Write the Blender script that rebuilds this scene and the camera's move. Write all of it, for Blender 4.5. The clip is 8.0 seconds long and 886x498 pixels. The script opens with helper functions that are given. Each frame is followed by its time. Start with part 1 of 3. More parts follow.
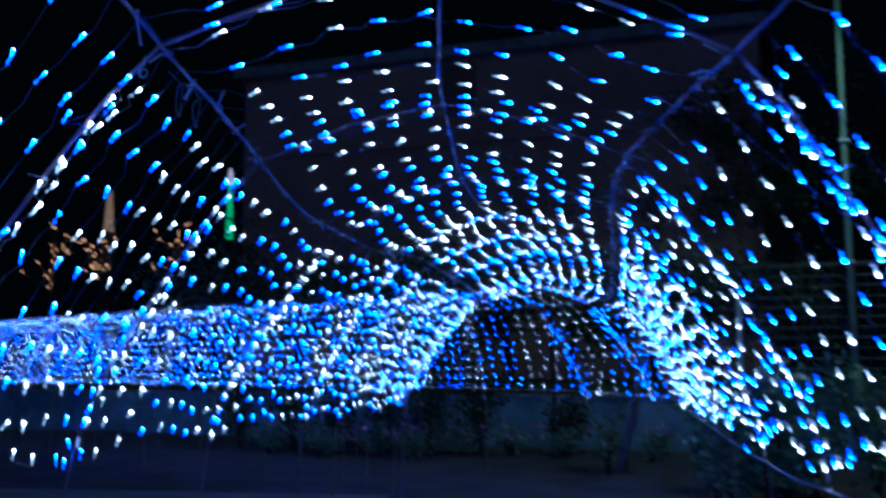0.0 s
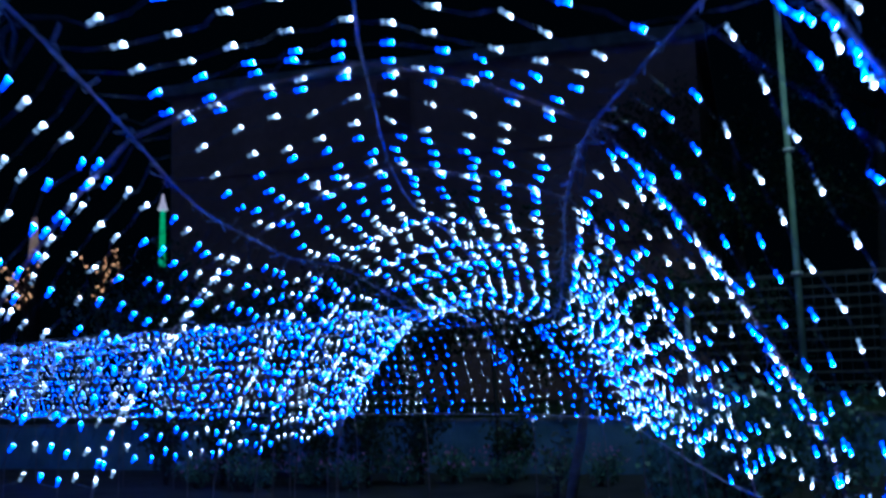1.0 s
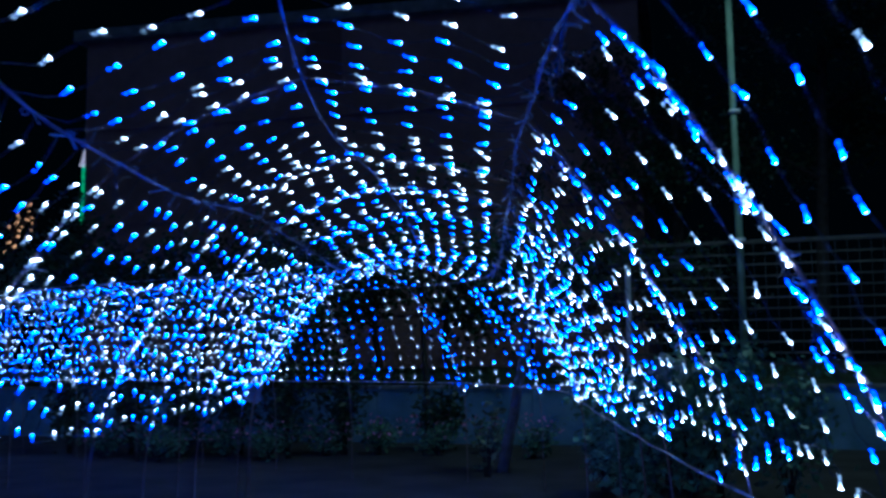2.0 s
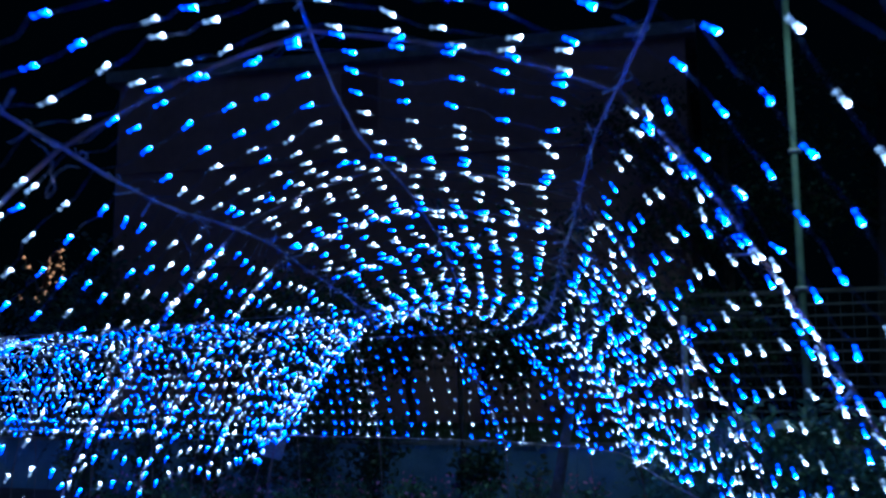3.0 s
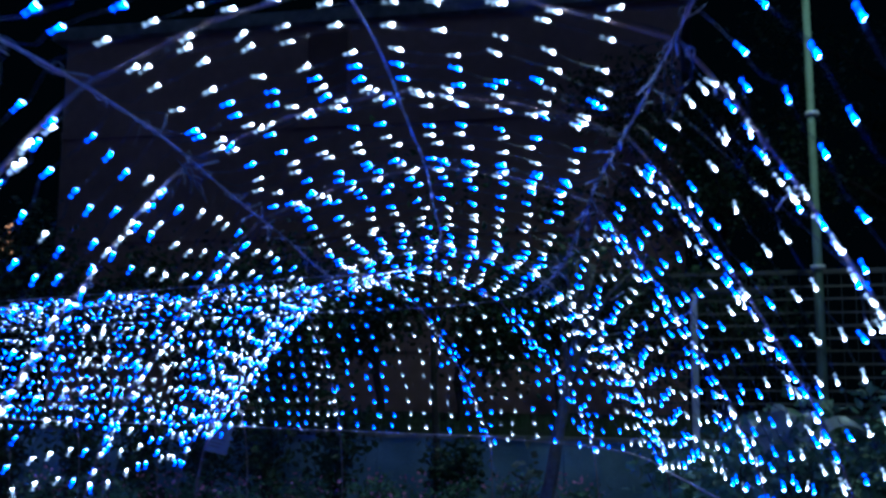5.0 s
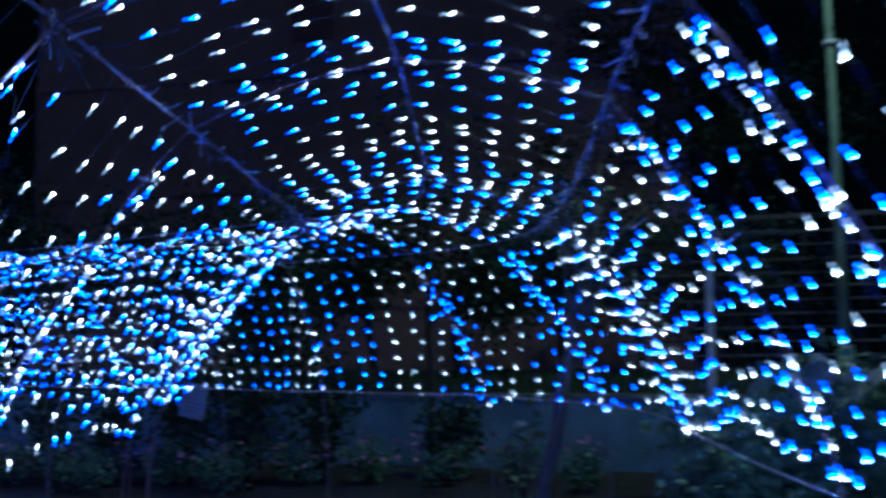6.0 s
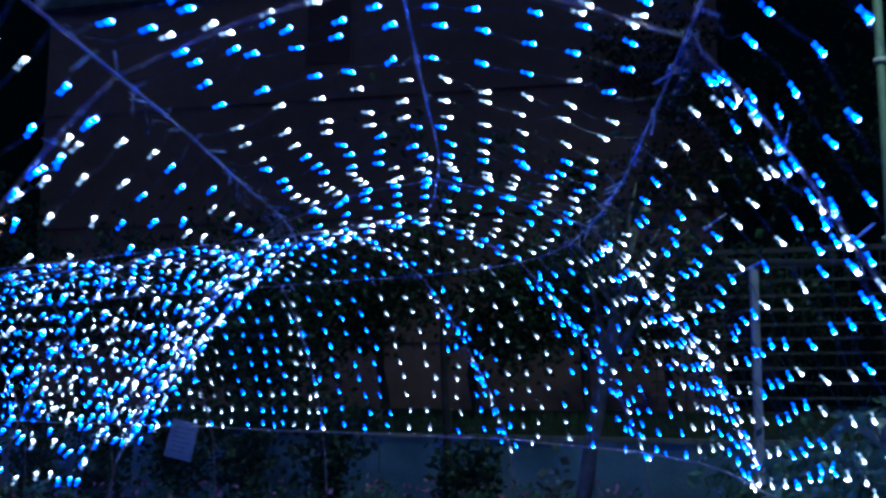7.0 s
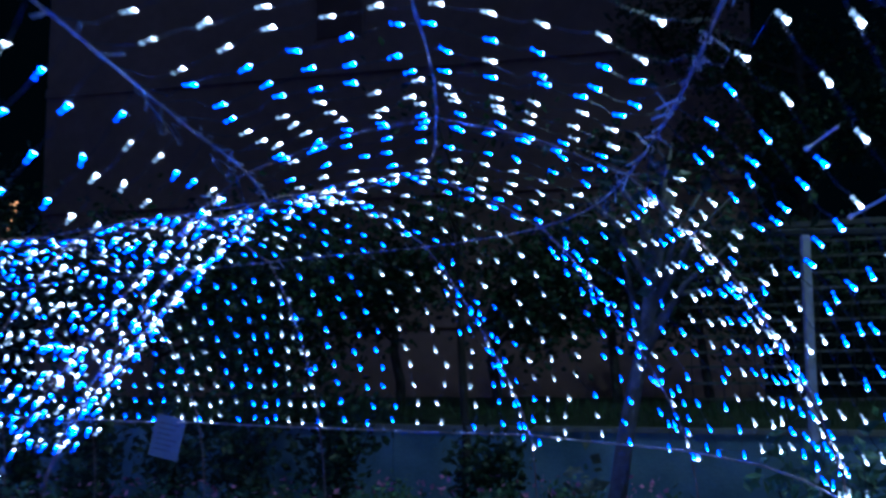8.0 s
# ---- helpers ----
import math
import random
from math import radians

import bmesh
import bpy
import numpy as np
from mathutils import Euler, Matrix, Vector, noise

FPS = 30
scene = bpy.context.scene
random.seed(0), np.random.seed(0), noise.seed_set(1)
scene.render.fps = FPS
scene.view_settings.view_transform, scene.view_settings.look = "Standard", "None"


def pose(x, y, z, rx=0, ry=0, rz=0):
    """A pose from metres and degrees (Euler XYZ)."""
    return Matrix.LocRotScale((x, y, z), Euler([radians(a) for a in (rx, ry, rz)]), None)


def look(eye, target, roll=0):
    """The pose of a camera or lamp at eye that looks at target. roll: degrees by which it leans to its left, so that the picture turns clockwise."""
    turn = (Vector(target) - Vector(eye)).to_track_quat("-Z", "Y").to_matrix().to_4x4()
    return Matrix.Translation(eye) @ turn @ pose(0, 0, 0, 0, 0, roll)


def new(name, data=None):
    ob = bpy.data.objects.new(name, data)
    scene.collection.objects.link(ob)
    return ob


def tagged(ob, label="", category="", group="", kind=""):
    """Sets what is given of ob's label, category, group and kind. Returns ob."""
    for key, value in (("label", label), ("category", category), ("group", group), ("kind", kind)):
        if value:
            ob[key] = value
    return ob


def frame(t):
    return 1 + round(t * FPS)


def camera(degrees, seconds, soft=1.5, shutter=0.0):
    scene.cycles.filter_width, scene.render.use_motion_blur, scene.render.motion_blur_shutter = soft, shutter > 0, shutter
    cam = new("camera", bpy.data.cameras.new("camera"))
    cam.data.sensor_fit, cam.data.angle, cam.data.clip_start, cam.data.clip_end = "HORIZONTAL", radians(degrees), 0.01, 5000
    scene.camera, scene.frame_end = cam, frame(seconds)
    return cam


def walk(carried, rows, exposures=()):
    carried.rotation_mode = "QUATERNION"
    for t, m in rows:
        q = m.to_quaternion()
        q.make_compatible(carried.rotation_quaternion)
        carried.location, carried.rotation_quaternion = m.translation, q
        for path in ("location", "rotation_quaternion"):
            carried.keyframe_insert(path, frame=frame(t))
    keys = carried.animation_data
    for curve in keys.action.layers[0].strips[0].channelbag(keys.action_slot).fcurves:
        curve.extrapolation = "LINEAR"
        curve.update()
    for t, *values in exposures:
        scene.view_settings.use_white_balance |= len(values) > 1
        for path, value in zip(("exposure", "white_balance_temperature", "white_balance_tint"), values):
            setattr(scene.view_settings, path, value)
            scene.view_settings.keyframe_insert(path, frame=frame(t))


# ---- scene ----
import functools

cam = camera(45.7, 8.0, soft=2.8, shutter=0.7)
# seconds, place, and turn of a camera carried by hand
ROWS = [
    (0.0, 0.0, 0.0, 1.5, 96.59, -0.02, 8.93),
    (0.1, -0.0141, 0.0808, 1.5058, 97.13, -0.09, 9.46),
    (0.4, -0.0521, 0.3282, 1.5185, 97.98, 0.21, 7.92),
    (0.5, -0.0618, 0.4139, 1.5196, 98.17, 0.48, 6.89),
    (0.6, -0.0694, 0.5019, 1.5182, 98.41, 0.75, 6.14),
    (1.0, -0.0894, 0.8739, 1.5058, 97.85, 1.4, 5.72),
    (1.2, -0.1, 1.069, 1.5075, 96.43, 1.47, 5.19),
    (2.3, -0.1919, 2.215, 1.5453, 95.86, 0.58, 1.34),
    (2.4, -0.2022, 2.3236, 1.5482, 96.47, 0.38, 2.44),
    (2.5, -0.2128, 2.4326, 1.5505, 97.13, 0.26, 3.15),
    (2.6, -0.2235, 2.5419, 1.5522, 97.6, 0.19, 3.67),
    (3.0, -0.2565, 2.9714, 1.5544, 98.73, 0.01, 3.67),
    (3.5, -0.276, 3.4673, 1.5517, 97.38, -0.06, 5.92),
    (3.9, -0.3378, 3.8472, 1.5622, 97.05, -1.4, 7.38),
    (4.0, -0.3548, 3.9411, 1.5634, 97.19, -1.5, 6.32),
    (4.1, -0.3701, 4.0347, 1.5634, 97.66, -1.44, 4.71),
    (4.2, -0.3835, 4.1282, 1.5634, 98.35, -1.36, 3.33),
    (5.3, -0.4399, 5.1746, 1.5588, 97.69, -0.26, 1.03),
    (5.5, -0.4403, 5.3746, 1.5563, 96.87, -0.03, -0.22),
    (5.6, -0.4364, 5.4764, 1.5545, 96.51, 0.06, -0.38),
    (5.9, -0.407, 5.7866, 1.5457, 95.86, 0.45, 0.98),
    (6.0, -0.4032, 5.8906, 1.5426, 95.86, 0.42, 1.94),
    (6.1, -0.4066, 5.9946, 1.5397, 96.02, 0.2, 3.37),
    (6.4, -0.4327, 6.3054, 1.5334, 96.55, -0.52, 4.86),
    (6.5, -0.4362, 6.4086, 1.5323, 96.83, -0.5, 4.03),
    (6.6, -0.4361, 6.5117, 1.5317, 97.11, -0.42, 3.31),
    (7.0, -0.4301, 6.9243, 1.531, 97.96, -0.41, 2.85),
    (7.4, -0.3834, 7.3409, 1.5506, 97.98, 0.21, 3.91),
    (7.5, -0.3786, 7.4453, 1.5543, 97.74, 0.22, 4.51),
    (7.6, -0.3799, 7.5496, 1.5559, 97.36, 0.15, 4.98),
    (8.0, -0.4017, 7.9663, 1.5577, 97.22, 0.15, 4.17),
]
walk(cam, [(t, pose(*place)) for t, *place in ROWS], exposures=[(0.0, 2.35, 4220, -5), (1.2, 2.12, 4130, -5), (3.0, 2.08, 4140, -5), (4.0, 2.4, 4500, -5), (6.0, 2.52, 4540, -5), (8.0, 2.62, 4380, -4)])

# ---- night sky, and an added bluish fill from behind the walker for city light ----
world = bpy.data.worlds.new("night_sky")
scene.world = world
world.use_nodes = True
wbg = world.node_tree.nodes["Background"]
wbg.inputs["Color"].default_value = (0.2, 0.5, 0.75, 1)
wbg.inputs["Strength"].default_value = 0.0003
glow = bpy.data.lights.new("night_fill", "SUN")
glow.energy, glow.angle, glow.color = 0.017, radians(25), (0.52, 0.69, 1.0)
new("night_fill", glow).matrix_world = look((0, -20, 22), (0, 20, 4))
# unseen lamp above the view, added to brighten fence and gate post from the pole
street = bpy.data.lights.new("pole_fill_light", "SPOT")
street.energy, street.color, street.shadow_soft_size = 80.0, (0.9, 1.0, 0.82), 0.15
street.spot_size, street.spot_blend = radians(156), 0.6
new("pole_fill_light", street).matrix_world = look((3.6, 15.4, 9.28), (3.4, 16.4, 0))


# ---- materials ----
def material(name, color, rough=0.7, metal=0.0, vary=0.25, scale=6.0, bump=0.2, fine=60.0, color2=None, rand=0.0):
    m = bpy.data.materials.new(name)
    m.use_nodes = True
    nt = m.node_tree
    b = nt.nodes["Principled BSDF"]
    b.inputs["Roughness"].default_value, b.inputs["Metallic"].default_value = rough, metal
    tc = nt.nodes.new("ShaderNodeTexCoord")
    n1, n2 = nt.nodes.new("ShaderNodeTexNoise"), nt.nodes.new("ShaderNodeTexNoise")
    n1.inputs["Scale"].default_value, n2.inputs["Scale"].default_value = scale, fine
    n1.inputs["Detail"].default_value = 6
    for n in (n1, n2):
        nt.links.new(tc.outputs["Object"], n.inputs["Vector"])
    mix = nt.nodes.new("ShaderNodeMix")
    mix.data_type = "RGBA"
    dark = color2 or [c * (1 - vary) for c in color]
    light = color if color2 else [min(1, c * (1 + vary)) for c in color]
    mix.inputs["A"].default_value, mix.inputs["B"].default_value = (*dark, 1), (*light, 1)
    ramp = nt.nodes.new("ShaderNodeMapRange")
    ramp.inputs["From Min"].default_value, ramp.inputs["From Max"].default_value = 0.32, 0.68
    nt.links.new(n1.outputs["Fac"], ramp.inputs["Value"])
    nt.links.new(ramp.outputs["Result"], mix.inputs["Factor"])
    out = mix.outputs["Result"]
    grain = nt.nodes.new("ShaderNodeMix")
    grain.data_type, grain.blend_type = "RGBA", "MULTIPLY"
    grain.inputs["Factor"].default_value = 0.35
    nt.links.new(out, grain.inputs["A"])
    nt.links.new(n2.outputs["Fac"], grain.inputs["B"])
    out = grain.outputs["Result"]
    if rand:
        info, hsv = nt.nodes.new("ShaderNodeObjectInfo"), nt.nodes.new("ShaderNodeHueSaturation")
        rr = nt.nodes.new("ShaderNodeMapRange")
        rr.inputs["To Min"].default_value, rr.inputs["To Max"].default_value = 1 - rand, 1 + rand
        nt.links.new(info.outputs["Random"], rr.inputs["Value"])
        nt.links.new(rr.outputs["Result"], hsv.inputs["Value"])
        nt.links.new(out, hsv.inputs["Color"])
        out = hsv.outputs["Color"]
    nt.links.new(out, b.inputs["Base Color"])
    bp = nt.nodes.new("ShaderNodeBump")
    bp.inputs["Strength"].default_value, bp.inputs["Distance"].default_value = bump, 0.02
    nt.links.new(n2.outputs["Fac"], bp.inputs["Height"])
    nt.links.new(bp.outputs["Normal"], b.inputs["Normal"])
    return m


def leaf_material(name, color):
    """Foliage whose leaves differ a little, island by island."""
    m = bpy.data.materials.new(name)
    m.use_nodes = True
    nt = m.node_tree
    b = nt.nodes["Principled BSDF"]
    b.inputs["Roughness"].default_value = 0.45
    geo, hsv, rr = nt.nodes.new("ShaderNodeNewGeometry"), nt.nodes.new("ShaderNodeHueSaturation"), nt.nodes.new("ShaderNodeMapRange")
    rr.inputs["To Min"].default_value, rr.inputs["To Max"].default_value = 0.5, 1.6
    nt.links.new(geo.outputs["Random Per Island"], rr.inputs["Value"])
    nt.links.new(rr.outputs["Result"], hsv.inputs["Value"])
    hsv.inputs["Color"].default_value = (*color, 1)
    nt.links.new(hsv.outputs["Color"], b.inputs["Base Color"])
    return m


def lamp_material(name, color, strength, rand=0.0):
    m = bpy.data.materials.new(name)
    m.use_nodes = True
    nt = m.node_tree
    b = nt.nodes["Principled BSDF"]
    b.inputs["Base Color"].default_value = (0.6, 0.65, 0.7, 1)
    b.inputs["Roughness"].default_value = 0.3
    b.inputs["Emission Color"].default_value = (*color, 1)
    b.inputs["Emission Strength"].default_value = strength
    if rand:
        info, rr = nt.nodes.new("ShaderNodeObjectInfo"), nt.nodes.new("ShaderNodeMapRange")
        rr.inputs["To Min"].default_value, rr.inputs["To Max"].default_value = strength * (1 - rand), strength * (1 + rand)
        nt.links.new(info.outputs["Random"], rr.inputs["Value"])
        nt.links.new(rr.outputs["Result"], b.inputs["Emission Strength"])
    return m


WHITE_LED = lamp_material("white_led_chip", (1.0, 0.88, 0.85), 9.5, 0.55)
BLUE_LED = lamp_material("blue_led_chip", (0.2, 0.32, 1.0), 16.5, 0.5)
WHITE_LENS = lamp_material("white_led_lens", (0.75, 0.82, 1.0), 0.9, 0.5)
BLUE_LENS = lamp_material("blue_led_lens", (0.018, 0.052, 1.0), 12.5, 0.45)
# sockets emit faintly, in place of light passed down from the bulb heads
WHITE_NECK = lamp_material("white_socket_glow", (0.75, 0.85, 1.0), 0.2)
BLUE_NECK = lamp_material("blue_socket_glow", (0.01, 0.05, 1.0), 2.0)
WIRE = material("net_cable", (0.06, 0.075, 0.11), 0.4, 0, 0.2, 20, 0.05)
TUBE = material("hoop_tube", (0.42, 0.36, 0.36), 0.45, 0.25, 0.3, 9, 0.2, 90, (0.26, 0.16, 0.13))
TWINE = material("blue_grey_tube_tape", (0.34, 0.31, 0.42), 0.55, 0, 0.35, 14, 0.4, 120)
TIE = material("nylon_cable_tie", (0.72, 0.74, 0.78), 0.35, 0, 0.1, 30, 0.05)
ROPE = material("pale_rope", (0.55, 0.5, 0.48), 0.8, 0, 0.3, 40, 0.5, 200)
GROUND = material("dark_soil", (0.055, 0.05, 0.042), 0.95, 0, 0.45, 1.2, 0.6, 14)
PAVING = material("grey_paving", (0.2, 0.2, 0.2), 0.85, 0, 0.25, 1.5, 0.25, 40, rand=0.12)
# plaster with the blue cast of the net lights put into its base colour
PLASTER = material("blue_cast_plaster", (0.34, 0.48, 0.6), 0.85, 0, 0.25, 1.1, 0.3, 30, (0.13, 0.21, 0.27))
COPING = material("concrete_coping", (0.25, 0.25, 0.25), 0.9, 0, 0.3, 3, 0.3, 50)
GRASS = leaf_material("bank_grass", (0.05, 0.085, 0.03))
TURF = material("bank_turf", (0.045, 0.06, 0.03), 0.95, 0, 0.4, 2.5, 0.5, 22)
LEAF = leaf_material("dark_green_leaf", (0.035, 0.06, 0.028))
SHRUB_LEAF = leaf_material("glossy_shrub_leaf", (0.15, 0.25, 0.14))
BROAD = material("pale_broad_leaf", (0.5, 0.56, 0.5), 0.4, 0, 0.2, 8, 0.1)
PALE_LEAF = leaf_material("pale_green_leaf", (0.22, 0.26, 0.13))
PETAL = leaf_material("pink_petal", (0.6, 0.24, 0.42))
BED_LEAF = leaf_material("bedding_leaf", (0.13, 0.22, 0.12))
BARK = material("grey_bark", (0.26, 0.26, 0.27), 0.9, 0, 0.4, 7, 0.8, 45, (0.14, 0.13, 0.12))
DARK_BARK = material("dark_bark", (0.06, 0.05, 0.045), 0.95, 0, 0.4, 7, 0.8, 45)
FENCE = material("weathered_fence_wood", (0.11, 0.105, 0.1), 0.85, 0, 0.35, 4, 0.4, 50, rand=0.3)
ROD = material("dull_fence_rod", (0.06, 0.06, 0.065), 0.7, 0.0, 0.2, 8, 0.1, 80)
STEEL = material("galvanised_steel", (0.84, 0.86, 0.86), 0.6, 0.0, 0.2, 8, 0.1, 80)
GREEN_PAINT = material("grey_green_pole_paint", (0.3, 0.4, 0.27), 0.5, 0, 0.2, 3, 0.1, 60)
FACADE = material("far_facade_render", (0.36, 0.22, 0.19), 0.9, 0, 0.2, 0.25, 0.1, 4)
PANE = material("dark_window_glass", (0.2, 0.11, 0.1), 0.35, 0, 0.1, 2, 0.0)
PAPER = material("white_notice_board", (0.3, 0.33, 0.37), 0.6, 0, 0.08, 10, 0.05)
INK = material("grey_print", (0.2, 0.2, 0.22), 0.7, 0, 0.1, 10, 0.0)
GREEN_GLOW = lamp_material("green_tower_glow", (0.02, 0.7, 0.16), 0.09)
AMBER_LAMP = lamp_material("amber_fairy_light", (1.0, 0.4, 0.13), 0.26)
AMBER_GLOW = lamp_material("amber_spire_glow", (1.0, 0.5, 0.2), 0.035)
CROWN_GLOW = lamp_material("pale_crown_glow", (1.0, 0.7, 0.7), 0.1)


# ---- mesh helpers ----
def mesh_of(name, bm, *mats):
    me = bpy.data.meshes.new(name)
    bm.to_mesh(me)
    bm.free()
    for m in mats:
        me.materials.append(m)
    return me


def smooth(me):
    me.polygons.foreach_set("use_smooth", [True] * len(me.polygons))
    return me


def part(name, bm, mat, parent=None, label=""):
    ob = new(name, mesh_of(name, bm, mat))
    ob.parent = parent
    return tagged(ob, label)


def tube(bm, points, radius, sides=6, taper=1.0, cap=True):
    """A round tube along points, with a radius that may shrink to its end."""
    pts = [Vector(p) for p in points]
    rings, side = [], None
    for i, p in enumerate(pts):
        d = (pts[min(i + 1, len(pts) - 1)] - pts[max(i - 1, 0)]).normalized()
        if side is None:
            side = d.orthogonal().normalized()
        side = (side - d * side.dot(d)).normalized()
        up = d.cross(side)
        r = radius * (1 + (taper - 1) * i / (len(pts) - 1))
        rings.append([bm.verts.new(p + side * (r * math.cos(2 * math.pi * k / sides)) + up * (r * math.sin(2 * math.pi * k / sides))) for k in range(sides)])
    for a, b in zip(rings, rings[1:]):
        for k in range(sides):
            bm.faces.new((a[k], a[(k + 1) % sides], b[(k + 1) % sides], b[k])).smooth = True
    if cap:
        bm.faces.new(rings[0][::-1])
        bm.faces.new(rings[-1])


def block(bm, x0, y0, z0, x1, y1, z1, bevel=0.0):
    g = bmesh.ops.create_cube(bm, size=1, matrix=Matrix.LocRotScale(((x0 + x1) / 2, (y0 + y1) / 2, (z0 + z1) / 2), None, (x1 - x0, y1 - y0, z1 - z0)))
    if bevel:
        edges = list({e for v in g["verts"] for e in v.link_edges})
        bmesh.ops.bevel(bm, geom=edges, offset=bevel, segments=1, affect="EDGES")


def leaves(bm, spots, size, rng):
    """Small folded leaves, four triangles each, scattered at spots."""
    for p in spots:
        d = Vector((rng.gauss(0, 1), rng.gauss(0, 1), rng.gauss(0.2, 0.8))).normalized()
        s = d.orthogonal().normalized()
        s = (Matrix.Rotation(rng.uniform(0, 6.28), 3, d) @ s)
        n = d.cross(s)
        L = size * rng.uniform(0.6, 1.4)
        p = Vector(p)
        a, m, t = bm.verts.new(p), bm.verts.new(p + d * L * 0.5 + n * L * 0.08), bm.verts.new(p + d * L)
        l, r = bm.verts.new(p + d * L * 0.45 + s * L * 0.3), bm.verts.new(p + d * L * 0.45 - s * L * 0.3)
        for f in ((a, m, l), (l, m, t), (a, r, m), (m, r, t)):
            bm.faces.new(f)


# ---- the tunnel's plan and section ----
# knots of the centre line: a straight leg, a bend to the left, a second straight leg
LEG = Vector((-0.838, 0.545, 0))
KNOTS = [Vector(p) for p in ((0.0, -1.6, 0), (-0.2, 1.0, 0), (-0.34, 2.2, 0), (-0.5, 3.1, 0), (-0.67, 4.3, 0), (-0.71, 5.4, 0), (-0.69, 8.0, 0), (-0.68, 10.5, 0), (-0.72, 12.0, 0), (-0.92, 13.05, 0), (-1.55, 13.62, 0))]
KNOTS += [KNOTS[-1] + LEG * d for d in (1.5, 4.0, 8.0, 12.0, 16.5)]


def spline(knots, step=0.05):
    pts = [knots[0] * 2 - knots[1], *knots, knots[-1] * 2 - knots[-2]]
    out = []
    for i in range(1, len(pts) - 2):
        p0, p1, p2, p3 = pts[i - 1 : i + 3]
        t0, t1, t2, t3 = 0, (p1 - p0).length ** 0.5, 0, 0
        t2 = t1 + (p2 - p1).length ** 0.5
        t3 = t2 + (p3 - p2).length ** 0.5
        n = max(2, int((p2 - p1).length / step))
        for k in range(n):
            t = t1 + (t2 - t1) * k / n
            a1 = p0 * ((t1 - t) / t1) + p1 * (t / t1)
            a2 = p1 * ((t2 - t) / (t2 - t1)) + p2 * ((t - t1) / (t2 - t1))
            a3 = p2 * ((t3 - t) / (t3 - t2)) + p3 * ((t - t2) / (t3 - t2))
            b1 = a1 * ((t2 - t) / t2) + a2 * (t / t2)
            b2 = a2 * ((t3 - t) / (t3 - t1)) + a3 * ((t - t1) / (t3 - t1))
            out.append(b1 * ((t2 - t) / (t2 - t1)) + b2 * ((t - t1) / (t2 - t1)))
    return out + [knots[-1]]


AXIS = spline(KNOTS)
RUN = [0.0]
for a, b in zip(AXIS, AXIS[1:]):
    RUN.append(RUN[-1] + (b - a).length)
RUN_NP, AX_NP, AY_NP = np.array(RUN), np.array([p.x for p in AXIS]), np.array([p.y for p in AXIS])
LENGTH = RUN[-1]


def axis(s):
    """The centre line's place and its right-hand direction at the run s."""
    at = lambda q: Vector((float(np.interp(q, RUN_NP, AX_NP)), float(np.interp(q, RUN_NP, AY_NP)), 0))
    d = (at(s + 0.12) - at(s - 0.12)).normalized()
    return at(s), Vector((d.y, -d.x, 0))


def run_at(y):
    """The run at which the first leg reaches y."""
    return float(np.interp(y, AY_NP, RUN_NP))


BEND = run_at(13.0)
# half section from the ridge down: offset, height
SECTION = ((0, 2.57), (0.36, 2.5), (0.735, 2.355), (0.88, 2.2), (1.03, 2.0), (1.195, 1.75), (1.345, 1.5), (1.455, 1.25), (1.52, 0.9), (1.54, 0.0))
SEC_L = [0.0]
for a, b in zip(SECTION, SECTION[1:]):
    SEC_L.append(SEC_L[-1] + math.dist(a, b))
EAVE = SEC_L[2]


def section(u):
    """Offset and height at the length u round the section; u below 0 lies on the left."""
    o = float(np.interp(abs(u), SEC_L, [p[0] for p in SECTION]))
    z = float(np.interp(abs(u), SEC_L, [p[1] for p in SECTION]))
    return math.copysign(o, u), z


def lean_of(y, knots, values):
    return sum(float(np.interp(y + d, knots, values)) for d in (-0.3, -0.1, 0.1, 0.3)) / 4


@functools.lru_cache(maxsize=None)
def warp(y):
    """How the frame has settled out of true along the first leg: sideways and up, from the inner hem over the ridge to the outer hem."""
    inner = lean_of(y, (4.2, 4.9, 6.4, 7.2, 8.0), (0, -0.115, -0.115, -0.03, 0))
    outer = lean_of(y, (5.4, 6.5, 9.6, 10.7, 12.8), (0, 0.09, 0.09, -0.02, 0))
    ridge = lean_of(y, (4.6, 5.5, 6.5, 7.1, 7.9, 9.5), (0, -0.06, -0.12, -0.12, -0.05, 0))
    splay = lean_of(y, (3.0, 4.3), (0.05, 0))
    return (0, 0, ridge, splay, 0), (0, inner, (inner + outer) / 4, outer, 0)


def shell(s, u, drop=0.0):
    c, right = axis(s)
    o, z = section(u)
    aside, up = warp(round(c.y, 2) if s < BEND else 13.0)
    # round the bend the hoops stand fanwise: splayed at the hem, the outer side bellied
    inner = -float(np.interp(s, (11.8, 13.2, 15.0, 16.8), (0, 0.17, 0.17, 0)))
    outer = float(np.interp(s, (12.2, 13.6, 14.73, 15.38, 16.1, 16.67, 17.6), (0, 0.06, 0.2, 0.33, 0.05, -0.2, 0)))
    belly = float(np.interp(s, (11.8, 13.3, 14.7), (0, 0.075, 0.02)))
    at = (-EAVE - 1.4, -EAVE, 0, EAVE, EAVE + 0.6, EAVE + 1.4)
    aside = (inner, *aside[1:4], 0.57 * aside[3] + 0.43 * outer + belly, outer)
    up = (*up[:4], 0.57 * up[3], 0)
    return c + right * (o + float(np.interp(u, at, aside))) + Vector((0, 0, z - drop + float(np.interp(u, at, up))))


